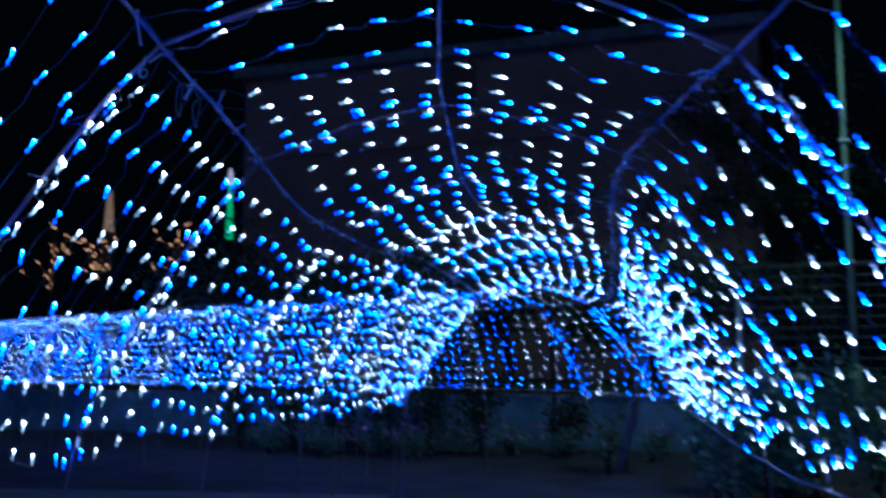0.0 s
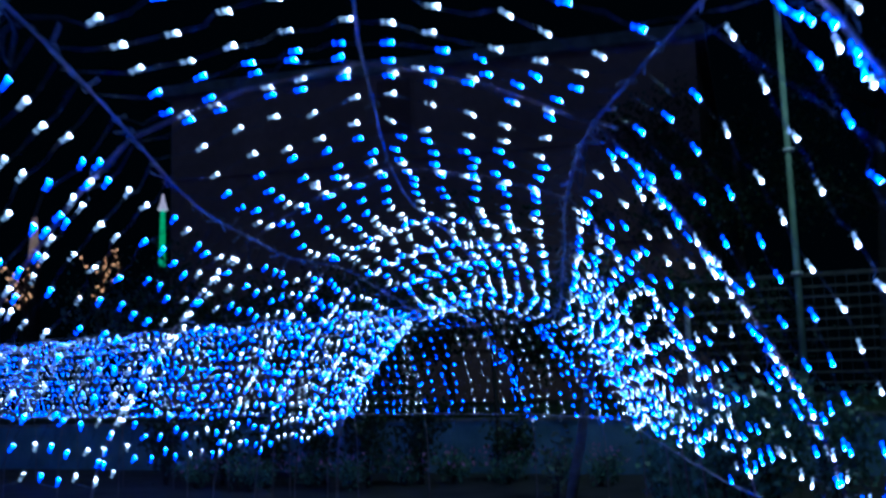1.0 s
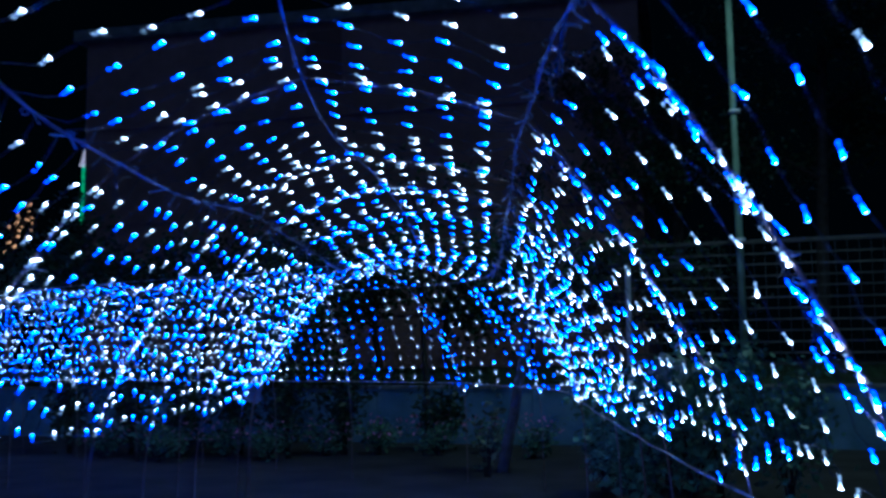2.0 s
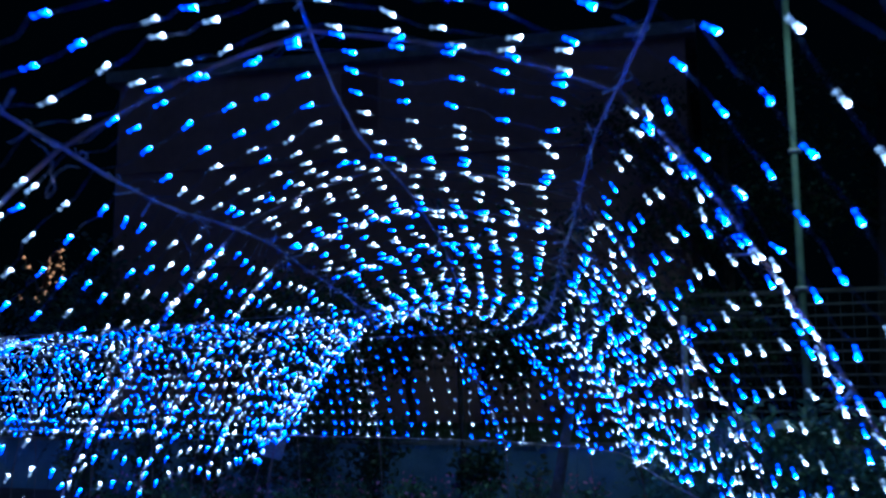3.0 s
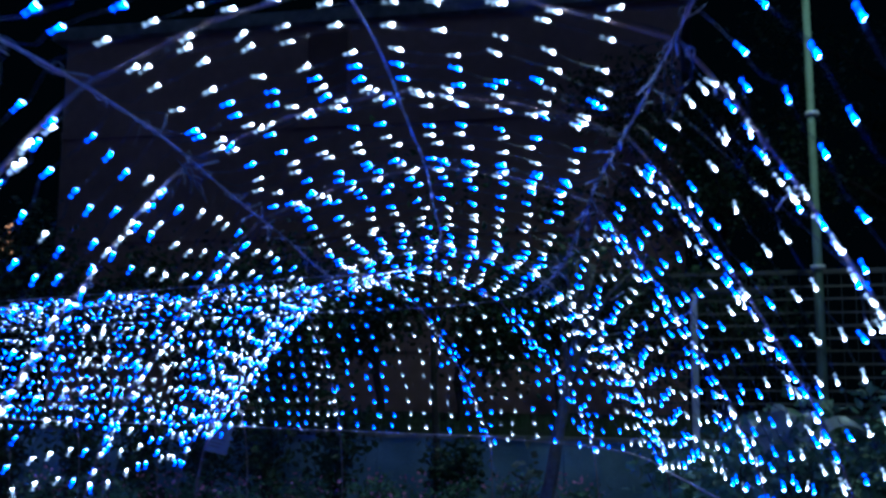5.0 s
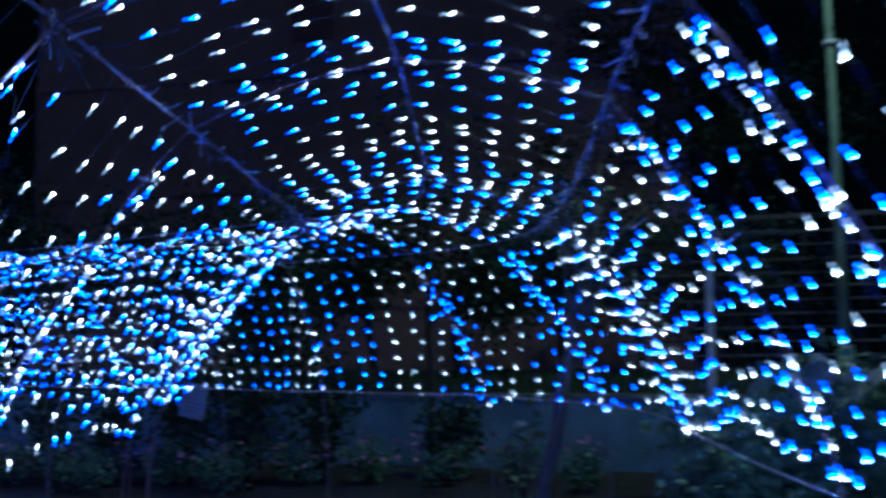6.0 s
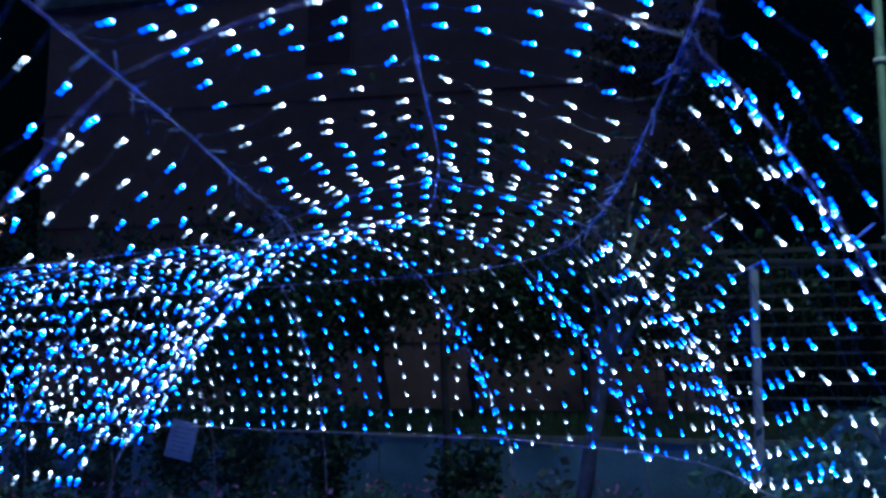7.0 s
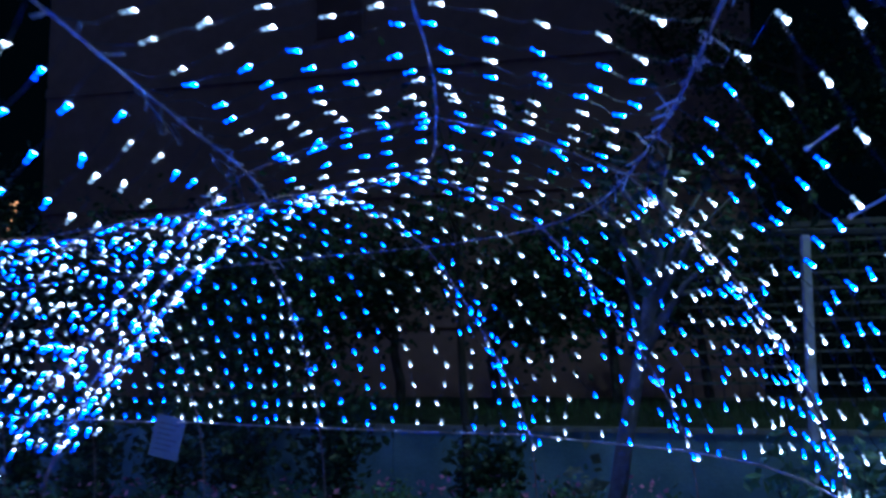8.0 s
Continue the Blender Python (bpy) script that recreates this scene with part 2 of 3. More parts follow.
# runs of the hoops, between which the nets hang: unevenly set, closer together round the bend
HOOPS = [1.0, 2.75, 4.32, 5.78, 7.28, 9.05, 10.0, 11.18, 13.6, 14.73, 15.38, 16.67, 18.2]
while HOOPS[-1] < LENGTH - 1.6:
    HOOPS.append(HOOPS[-1] + 1.45)

# ---- ground, paving, bank ----
bm = bmesh.new()
bmesh.ops.create_grid(bm, x_segments=60, y_segments=60, size=220)
for v in bm.verts:
    near = v.co.xy.length < 30
    v.co.z = 0.0 if near else noise.noise(v.co * 0.05) * 0.3
tagged(part("ground", bm, GROUND), "dark bare soil under the light tunnel", "ground", kind="structure")

bm = bmesh.new()
for (ax, ay), (bx, by) in (((-14.0, 3.0), (-2.6, 12.5)), ((-1.9, -3.0), (0.6, 11.8))):
    nx, ny = 12, 12
    g = [[bm.verts.new((ax + (bx - ax) * i / nx, ay + (by - ay) * j / ny, 0.025 + 0.004 * noise.noise((i, j, ax)))) for j in range(ny + 1)] for i in range(nx + 1)]
    for i in range(nx):
        for j in range(ny):
            bm.faces.new((g[i][j], g[i + 1][j], g[i + 1][j + 1], g[i][j + 1]))
tagged(part("pavement", bm, PAVING), "dull grey paved path and open forecourt", "pavement", kind="structure")

WALL_A, WALL_B = Vector((-16.0, 25.6, 0)), Vector((12.0, 17.0, 0))
WD = (WALL_B - WALL_A).normalized()
WN = Vector((WD.y, -WD.x, 0))  # towards the tunnel


def along(d, back, z):
    """A place d metres along the garden wall, back metres behind its face."""
    return WALL_A + WD * d - WN * back + Vector((0, 0, z))


def slab(bm, d0, d1, b0, b1, z0, z1):
    v = [bm.verts.new(along(d, b, z)) for z in (z0, z1) for d, b in ((d0, b0), (d1, b0), (d1, b1), (d0, b1))]
    for f in ((0, 3, 2, 1), (4, 5, 6, 7), (0, 1, 5, 4), (1, 2, 6, 5), (2, 3, 7, 6), (3, 0, 4, 7)):
        bm.faces.new([v[i] for i in f])


WLEN = (WALL_B - WALL_A).length
garden_wall = tagged(new("wall_garden"), "low plastered garden retaining wall with the blue cast of the lights in its colour", "wall", kind="structure")
for k in range(10):
    w = WLEN / 10
    bm = bmesh.new()
    slab(bm, k * w + 0.006, (k + 1) * w - 0.006, 0.0, 0.2, -0.1, 0.97)
    part("panel", bm, PLASTER, garden_wall)
    bm = bmesh.new()
    slab(bm, k * w + 0.004, (k + 1) * w - 0.004, -0.04, 0.24, 0.972, 1.03)
    part("coping", bm, COPING, garden_wall, "rough concrete coping")
bm = bmesh.new()
nx, ny = 50, 14
grid = [[bm.verts.new(along(WLEN * i / nx, 0.25 + 20 * (j / ny) ** 1.5, 0.99 + 0.28 * min(1, j / 3) + 0.05 * noise.noise((i * 0.7, j * 0.7, 3)))) for j in range(ny + 1)] for i in range(nx + 1)]
for i in range(nx):
    for j in range(ny):
        bm.faces.new((grid[i][j], grid[i][j + 1], grid[i + 1][j + 1], grid[i + 1][j]))
tagged(part("bank", bm, TURF), "raised turf bank behind the garden wall", "ground", kind="structure")
rng = random.Random(5)
bm = bmesh.new()
for k in range(9000):
    p = along(rng.uniform(0, WLEN), rng.uniform(0.2, 2.6), 1.0 + 0.2 * rng.random())
    h, a = rng.uniform(0.1, 0.28), rng.uniform(0, 6.28)
    s = Vector((math.cos(a), math.sin(a), 0)) * 0.008
    tip = p + Vector((rng.gauss(0, 0.05), rng.gauss(0, 0.05), h))
    bm.faces.new((bm.verts.new(p - s), bm.verts.new(p + s), bm.verts.new(tip)))
tagged(part("grass", bm, GRASS), "rough dark green grass along the bank", "grass", kind="stuff")

# ---- fence on the bank, with its pale posts ----
fence = tagged(new("fence"), "weathered fence of thin horizontal rails and rods", "fence")
F0, FB = 18.0, 1.9
for row in range(11):
    for k in range(6):
        bm = bmesh.new()
        z = 1.32 + 0.2 * row + rng.uniform(-0.01, 0.01)
        slab(bm, F0 + k * 2.2 + 0.01, F0 + (k + 1) * 2.2 - 0.01, FB, FB + 0.025, z, z + 0.035)
        part("rail", bm, FENCE, fence)
for k in range(66):
    bm = bmesh.new()
    d = F0 + 0.1 + k * 0.2
    tube(bm, [along(d, FB - 0.03, 1.25), along(d, FB - 0.03, 3.52)], 0.006, 5)
    part("rod", bm, ROD, fence)
bm = bmesh.new()
slab(bm, F0 - 0.1, F0 + 13.3, FB - 0.04, FB + 0.06, 3.53, 3.6)
part("top_rail", bm, FENCE, fence)

# posts: one short galvanised gate post, one tall lamp pole
def steel_post(x, y, z0, z1):
    post = tagged(new("gate_post"), "pale galvanised square post with a cross head", "post")
    bm = bmesh.new()
    block(bm, x - 0.037, y - 0.037, z0, x + 0.037, y + 0.037, z1, 0.008)
    part("shaft", bm, STEEL, post)
    bm = bmesh.new()
    block(bm, x - 0.28, y - 0.03, z1 + 0.002, x + 0.9, y + 0.03, z1 + 0.06, 0.008)
    part("head", bm, ROD, post)


steel_post(2.02, 17.0, 0.0, 2.78)
pole = tagged(new("street_lamp"), "tall grey-green painted steel lamp pole", "street lamp")
bm = bmesh.new()
tube(bm, [(4.3, 19.6, 0.0), (4.28, 19.6, 4.5), (4.25, 19.6, 9.0)], 0.066, 14, 0.8)
part("shaft", bm, GREEN_PAINT, pole)
bm = bmesh.new()
tube(bm, [(4.3, 19.6, 0.9), (4.3, 19.6, 1.6)], 0.12, 14, 0.95)
part("base_sleeve", bm, GREEN_PAINT, pole)
# arm and head are unseen, added to carry the fill lamp out over the post
bm = bmesh.new()
tube(bm, [(4.25, 19.6, 8.95), (4.22, 19.1, 9.3), (4.0, 17.6, 9.42), (3.6, 15.3, 9.42)], 0.05, 8)
part("added_arm", bm, GREEN_PAINT, pole)
bm = bmesh.new()
block(bm, 3.45, 15.1, 9.37, 3.75, 15.7, 9.47, 0.03)
part("added_lamp_head", bm, STEEL, pole)
for z in (3.4, 5.6):
    bm = bmesh.new()
    tube(bm, [(4.285, 19.6, z), (4.285, 19.6, z + 0.06)], 0.1, 14)
    part("band", bm, STEEL, pole)

# ---- far building and hillside ----
building = tagged(new("apartment_building"), "unlit plain-rendered block beyond the garden, one dark window", "building")
building.matrix_basis = Matrix.Translation((-10.8, 30.0, 0)) @ Matrix.Rotation(radians(-11), 4, "Z")
bm = bmesh.new()
block(bm, 0, 0, 0, 15.0, 12, 10.3)
part("wall", bm, FACADE, building)
for k in range(1, 4):
    bm = bmesh.new()
    block(bm, 0.05, -0.12, 2.6 * k, 14.95, -0.004, 2.6 * k + 0.18)
    part("ledge", bm, FACADE, building)
bm = bmesh.new()
block(bm, -0.25, -0.3, 10.304, 15.25, 12.3, 10.6)
part("roof", bm, COPING, building)
bm = bmesh.new()
block(bm, 6.4, -0.05, 8.6, 7.4, -0.004, 10.1, 0.01)
window = part("window", bm, PANE, building, "unlit dark window")
for x0, x1 in ((6.34, 6.396), (7.404, 7.46)):
    bm = bmesh.new()
    block(bm, x0, -0.07, 8.55, x1, -0.004, 10.15)
    part("jamb", bm, FACADE, window)


# ---- plants ----
def bush(name, x, y, w, h, n, size, leaf, label, seed, z0=0.0):
    r = random.Random(seed)
    plant = tagged(new(name), label, "shrub")
    tips = []
    for k in range(9):
        a, q = r.uniform(0, 6.28), r.uniform(0.25, 0.9)
        tip = Vector((x + w * q * math.cos(a), y + w * q * math.sin(a), z0 + h * r.uniform(0.55, 1.0)))
        mid = Vector((x + 0.3 * w * q * math.cos(a), y + 0.3 * w * q * math.sin(a), z0 + tip.z * 0.5 - z0 * 0.5))
        bm = bmesh.new()
        tube(bm, [(x + r.uniform(-0.05, 0.05), y, z0), mid, tip], 0.012, 5, 0.4)
        part("stem", bm, DARK_BARK, plant)
        tips += [tip, (mid + tip) / 2, mid]
    bm = bmesh.new()
    spots = []
    for k in range(n):
        c = r.choice(tips)
        spots.append(c + Vector((r.gauss(0, 0.22 * w), r.gauss(0, 0.22 * w), r.gauss(0, 0.13 * h))))
    leaves(bm, [p for p in spots if p.z > z0 + 0.02], size, r)
    part("foliage", bm, leaf, plant)
    return plant


def tree(x, y, lean, height, radius, bark, leaf, label, seed, crown=1.6, n=2600, z0=0.0):
    r = random.Random(seed)
    t = tagged(new("tree"), label, "tree")
    base, top = Vector((x, y, z0)), Vector((x + lean[0], y + lean[1], z0 + height))
    bm = bmesh.new()
    line = [base.lerp(top, f) + Vector((noise.noise((f * 3, seed, 0)), noise.noise((f * 3, seed, 5)), 0)) * 0.08 for f in [i / 8 for i in range(9)]]
    tube(bm, line, radius, 10, 0.55)
    part("trunk", bm, bark, t)
    ends = []
    for k in range(9):
        f = r.uniform(0.55, 1.0)
        p = base.lerp(top, f)
        a = r.uniform(0, 6.28)
        e = p + Vector((math.cos(a) * crown * r.uniform(0.5, 1), math.sin(a) * crown * r.uniform(0.5, 1), r.uniform(0.2, 1.3)))
        m = p.lerp(e, 0.5) + Vector((0, 0, 0.15))
        bm = bmesh.new()
        tube(bm, [p, m, e], radius * 0.4, 6, 0.3)
        part("limb", bm, bark, t)
        ends += [m, e, e]
    bm = bmesh.new()
    leaves(bm, [r.choice(ends) + Vector((r.gauss(0, 0.35), r.gauss(0, 0.35), r.gauss(0, 0.3))) for _ in range(n)], 0.13, r)
    part("crown", bm, leaf, t)


tree(0.16, 16.1, (0.62, 0.0), 3.0, 0.08, BARK, LEAF, "leaning grey-barked tree lit blue by the lights", 11, 0.7, 160)
tree(-1.07, 21.0, (-0.1, 0.2), 4.2, 0.06, DARK_BARK, LEAF, "slender dark young tree before the garden wall", 12, 0.9, 500)
tree(-3.6, 20.5, (0.2, 0.1), 2.0, 0.07, DARK_BARK, LEAF, "dark leafy tree behind the bend of the tunnel", 13, 1.1, 2600)
for k, x in enumerate((3.7, 2.3, 0.9, -0.6, -2.2, -3.9, -5.5, -7.2, -8.8)):
    tree(x + rng.uniform(-0.3, 0.3), 22.9 + rng.uniform(-0.4, 0.5), (rng.uniform(-0.2, 0.2), 0.0), 1.25 + 0.3 * (k % 3), 0.08, DARK_BARK, LEAF, "low dark leafy tree on the turf bank", 140 + k, 1.25, 2200, 1.2)

for k, (x, y, h) in enumerate(((4.6, 26.5, 6.5), (7.4, 25.2, 7.5), (10.6, 26.0, 7.0), (13.5, 24.0, 6.5), (2.9, 28.5, 7.5))):
    tree(x, y, (0.3 * (k % 2), 0.0), h, 0.16, DARK_BARK, LEAF, "tall dark tree behind the rail fence", 170 + k, 2.6, 4200, 1.0)

BUSHES = ((1.3, 12.3, 0.36, 1.15, 1), (1.55, 13.0, 0.45, 1.25, 2), (1.95, 12.5, 0.45, 1.3, 3), (2.4, 13.3, 0.6, 1.35, 4), (1.25, 13.9, 0.4, 1.1, 5), (3.0, 12.9, 0.7, 1.4, 6), (2.0, 14.2, 0.6, 1.3, 7))
for x, y, w, h, k in BUSHES:
    tagged(bush("shrub", x, y, w, h, 1000, 0.1, SHRUB_LEAF, "dense dark green shrub beside the light net", 30 + k), group="shrubs beside the tunnel")
broad = tagged(new("broad_leaf_plant"), "plant with large pale arching leaves among the shrubs", "plant")
for ang, L, up in ((-0.3, 0.55, 0.42), (1.2, 0.45, 0.5), (2.6, 0.5, 0.38), (4.1, 0.5, 0.45)):
    bm = bmesh.new()
    rows = []
    for i in range(9):
        f = i / 8
        p = Vector((1.72 + L * f * math.cos(ang), 12.45 + L * f * math.sin(ang) * 0.6, 1.0 + up * math.sin(2.2 * f)))
        side = Vector((-math.sin(ang), math.cos(ang), 0.3)) * (0.14 * math.sin(math.pi * min(1, f * 0.93 + 0.06)))
        rows.append([bm.verts.new(p - side + Vector((0, 0, 0.02))), bm.verts.new(p - Vector((0, 0, 0.015))), bm.verts.new(p + side + Vector((0, 0, 0.02)))])
    for a, b in zip(rows, rows[1:]):
        for k in (0, 1):
            bm.faces.new((a[k], a[k + 1], b[k + 1], b[k])).smooth = True
    part("leaf", bm, BROAD, broad)
bm = bmesh.new()
tube(bm, [(1.72, 12.45, 0), (1.72, 12.45, 1.0)], 0.03, 7, 0.6)
part("stalk", bm, DARK_BARK, broad)
for k, (x, y, h) in enumerate(((-2.3, 18.9, 1.35), (-3.1, 18.3, 1.5), (-4.0, 19.0, 1.6), (-4.9, 18.6, 1.4), (-5.9, 19.4, 1.6), (-7.0, 19.6, 1.5), (-0.75, 19.3, 0.9))):
    tagged(bush("dark_shrub", x, y, 0.5, h, 800, 0.11, LEAF, "tall dark shrub standing before the garden wall", 90 + k), group="shrubs before the wall")
for k in range(9):
    x = -6.0 + k * 0.85 + rng.uniform(-0.2, 0.2)
    y = 18.6 + rng.uniform(-0.6, 0.5)
    tagged(bush("flowering_plant", x, y, 0.42, 0.5, 420, 0.08, BED_LEAF, "low dark leafy bedding plant before the wall", 50 + k), group="bedding plants")
bm = bmesh.new()
leaves(bm, [(rng.uniform(-6.2, 1.2), 18.6 + rng.uniform(-0.8, 0.6), rng.uniform(0.3, 0.62)) for _ in range(420)], 0.06, rng)
tagged(part("blossom", bm, PETAL), "scattered dull pink blossom over the bedding plants", "flowers", kind="stuff")
tagged(bush("pale_shrub", -0.05, 15.6, 0.2, 0.95, 60, 0.12, PALE_LEAF, "thin shrub with pale leaves beside the leaning tree", 77), group="")

# ---- tunnel frame: hoops, ridge tube, eave tubes, cable ties ----
tunnel = tagged(new("tunnel_frame"), "walk-through tunnel frame of thin tubes on hoops", "tunnel frame")
for s in HOOPS:
    bm = bmesh.new()
    n = 34
    U = SEC_L[-1]
    tube(bm, [shell(s, -U + 2 * U * i / n) + Vector((0, 0, 0.012)) for i in range(n + 1)], 0.0058, 6)
    part("hoop", bm, TUBE, tunnel, "dull pinkish bare hoop tube")


def long_tube(u, name, r, mat, up):
    bm = bmesh.new()
    pts = []
    k = int(LENGTH / 0.15)
    for i in range(k + 1):
        s = LENGTH * i / k
        w = Vector((noise.noise((s * 0.9, u, 1)), noise.noise((s * 0.9, u, 7)), noise.noise((s * 0.9, u, 4)))) * 0.014
        pts.append(shell(s, u) + w + Vector((0, 0, up)))
    tube(bm, pts, r, 7)
    part(name, bm, mat, tunnel)
    # a thin cable wound round the tube
    bm = bmesh.new()
    coil = []
    m = k * 5
    for i in range(m + 1):
        f = i / m * k
        a, b = pts[min(int(f), k)], pts[min(int(f) + 1, k)]
        p = a.lerp(b, f - int(f))
        ang = f * 2.1 + 2 * noise.noise((f * 0.3, u, 2))
        rad = r + 0.002 + 0.009 * max(0, noise.noise((f * 0.35, u, 9)))
        _, right = axis(LENGTH * i / m)
        coil.append(p + right * (rad * math.cos(ang)) + Vector((0, 0, rad * math.sin(ang))))
    tube(bm, coil, 0.0018, 4)
    part("wound_cable", bm, WIRE, tunnel, "thin dark cable wound along the tube")
    return pts


RIDGE = long_tube(0.0, "ridge_tube", 0.0046, TWINE, 0.01)
EAVES = [long_tube(sg * EAVE, "eave_tube", 0.0046, TWINE, 0.0) for sg in (1, -1)]

# cable ties with their tails left uncut, a few alike meshes shared
rng = random.Random(21)
TIES = []
for k in range(8):
    bm = bmesh.new()
    L, bend = rng.uniform(0.03, 0.085), rng.uniform(-0.03, 0.03)
    pts = [Vector((bend * (f * f), 0.3 * bend * f, L * f)) for f in (0, 0.33, 0.66, 1)]
    for a, b in zip(pts, pts[1:]):
        v = [bm.verts.new(q) for q in (a + Vector((0, -0.003, 0)), a + Vector((0, 0.003, 0)), b + Vector((0, 0.003, 0)), b + Vector((0, -0.003, 0)))]
        w = [bm.verts.new(q.co + Vector((0.0012, 0, 0))) for q in v]
        for f in ((v[3], v[2], v[1], v[0]), (w[0], w[1], w[2], w[3]), (v[0], v[1], w[1], w[0]), (v[2], v[3], w[3], w[2]), (v[1], v[2], w[2], w[1]), (v[3], v[0], w[0], w[3])):
            bm.faces.new(f)
    block(bm, -0.004, -0.004, -0.004, 0.004, 0.004, 0.004)
    tube(bm, [(0.012 * math.cos(a) - 0.012, 0.0, 0.012 * math.sin(a)) for a in [i * 0.785 for i in range(9)]], 0.0016, 4)
    TIES.append(mesh_of("cable_tie", bm, TIE))


def tie(p, way):
    ob = new("cable_tie", rng.choice(TIES))
    ob.parent = tunnel
    ob.matrix_basis = Matrix.Translation(p) @ way.to_track_quat("Z", "X").to_matrix().to_4x4() @ Matrix.Rotation(rng.uniform(0, 6.28), 4, "Z")


for pts, reach, thin in ((EAVES[0], BEND + 4, 0.19), (EAVES[1], BEND + 1, 0.2), (RIDGE, BEND, 1.3)):
    s = 1.5
    while s < reach:
        p = pts[int(s / LENGTH * (len(pts) - 1))]
        tie(p, Vector((rng.gauss(0, 1), rng.gauss(0, 0.7), rng.gauss(-0.3, 0.8))).normalized())
        s += thin * rng.uniform(0.3, 1.8)
for k in range(14):  # a bunch of ties where the outer eave nears the bend
    q = BEND - 3.2 + 2.6 * rng.random()
    tie(EAVES[0][int(q / LENGTH * (len(EAVES[0]) - 1))], Vector((rng.gauss(0, 1), rng.gauss(0, 0.7), rng.gauss(0, 0.9))).normalized())
for s in HOOPS[2:12]:
    for k in range(8):
        u = rng.choice((-1, 1, 1)) * rng.uniform(EAVE, EAVE + 1.2)
        tie(shell(s, u), Vector((rng.gauss(0, 1), rng.gauss(0, 1), rng.gauss(0, 0.6))).normalized())

# two long ties standing out from the outer net, and some along the inner eave
bm = bmesh.new()
block(bm, -0.0035, -0.0018, 0.0, 0.0035, 0.0018, 0.088, 0.0008)
block(bm, -0.005, -0.005, -0.006, 0.005, 0.005, 0.006)
LONG_TIE = mesh_of("cable_tie", bm, TIE)
for p, way in [((0.256, 10.367, 2.083), (0.051, -0.053, 0.035)), ((0.348, 10.374, 1.927), (0.074, -0.017, 0.04))] + [
    (EAVES[1][int(run_at(y) / LENGTH * (len(EAVES[1]) - 1))], (rng.gauss(0.6, 0.5), rng.gauss(-0.3, 0.6), rng.gauss(0, 0.5))) for y in (9.7, 10.0, 10.3, 10.5, 10.9, 11.2)
]:
    ob = new("cable_tie", LONG_TIE)
    ob.parent = tunnel
    ob.matrix_basis = Matrix.Translation(p) @ Vector(way).normalized().to_track_quat("Z", "X").to_matrix().to_4x4()

# spare cable left in loose loops at the eaves
for s, sg in ((run_at(3.0), -1), (run_at(5.6), -1), (run_at(6.8), -1), (run_at(8.4), -1), (run_at(9.8), -1), (run_at(10.9), -1), (run_at(11.6), -1), (run_at(4.4), 1), (run_at(7.4), 1), (run_at(9.6), 1), (run_at(11.4), 1), (run_at(12.4), 1)):
    bm = bmesh.new()
    base = shell(s, sg * EAVE)
    loop, turns = [], rng.randint(1, 2)
    n = turns * 12
    w, d = rng.uniform(0.05, 0.14), rng.uniform(0.05, 0.13)
    lean = rng.uniform(-0.4, 0.4)
    for i in range(n + 1):
        a = 2 * math.pi * i / 12
        q = 1 + 1.1 * noise.noise((i * 0.33, s, sg))
        loop.append(base + Vector((w * 0.5 * q * math.sin(a + 1) * lean + 0.03 * noise.noise((i * 0.3, s, 3)), w * q * math.sin(a) + 0.3 * (i / n - 0.5), -0.02 - d * q * (0.5 - 0.5 * math.cos(a)))))
    tube(bm, loop, 0.0022, 5)
    part("spare_cable", bm, WIRE, tunnel, "spare cable hung in loose loops")

# ---- rope under the outer nets ----
bm = bmesh.new()
pts = []
for i, s in enumerate(HOOPS[:-1]):
    for f in (0, 0.25, 0.5, 0.75):
        q = s + f * (HOOPS[i + 1] - s)
        g = float(np.interp(q, (9.5, 13.4, 15.2, 16.5), (1.52, 1.47, 1.345, 1.31)))
        pts.append(shell(q, EAVE + g) - Vector((0, 0, 0.02 + 0.008 * math.sin(math.pi * f))))
tube(bm, pts, 0.0065, 6)
tagged(part("rope", bm, ROPE), "pale rope stretched below the hems of the nets", "rope")

# ---- net lights ----
def led_mesh(name, chip, neck, lens):
    """A small bulb: a round bright head on a thin tapering socket, along +z."""
    bm = bmesh.new()
    prof = ((0.0032, -0.025), (0.003, -0.018), (0.0017, -0.0145), (0.0017, -0.008), (0.0026, -0.002), (0.0038, 0.003), (0.0039, 0.007), (0.0025, 0.0105), (0.0009, 0.012))
    rings = [[bm.verts.new((r * math.cos(k * math.pi / 3), r * math.sin(k * math.pi / 3), z)) for k in range(6)] for r, z in prof]
    for i, (a, b) in enumerate(zip(rings, rings[1:])):
        for k in range(6):
            f = bm.faces.new((a[k], a[(k + 1) % 6], b[(k + 1) % 6], b[k]))
            f.smooth, f.material_index = True, (1, 1, 1, 2, 2, 2, 0, 0)[i]
    bm.faces.new(rings[0][::-1]).material_index = 1
    bm.faces.new(rings[-1]).material_index = 0
    return mesh_of(name, bm, chip, neck, lens)


LED = (led_mesh("white_bulb", WHITE_LED, WHITE_NECK, WHITE_LENS), led_mesh("blue_bulb", BLUE_LED, BLUE_NECK, BLUE_LENS))
LED_V = np.array([v.co[:] for v in LED[0].vertices])
LED_F = [tuple(p.vertices) for p in LED[0].polygons]
LED_M = [p.material_index for p in LED[0].polygons]
rng = random.Random(8)


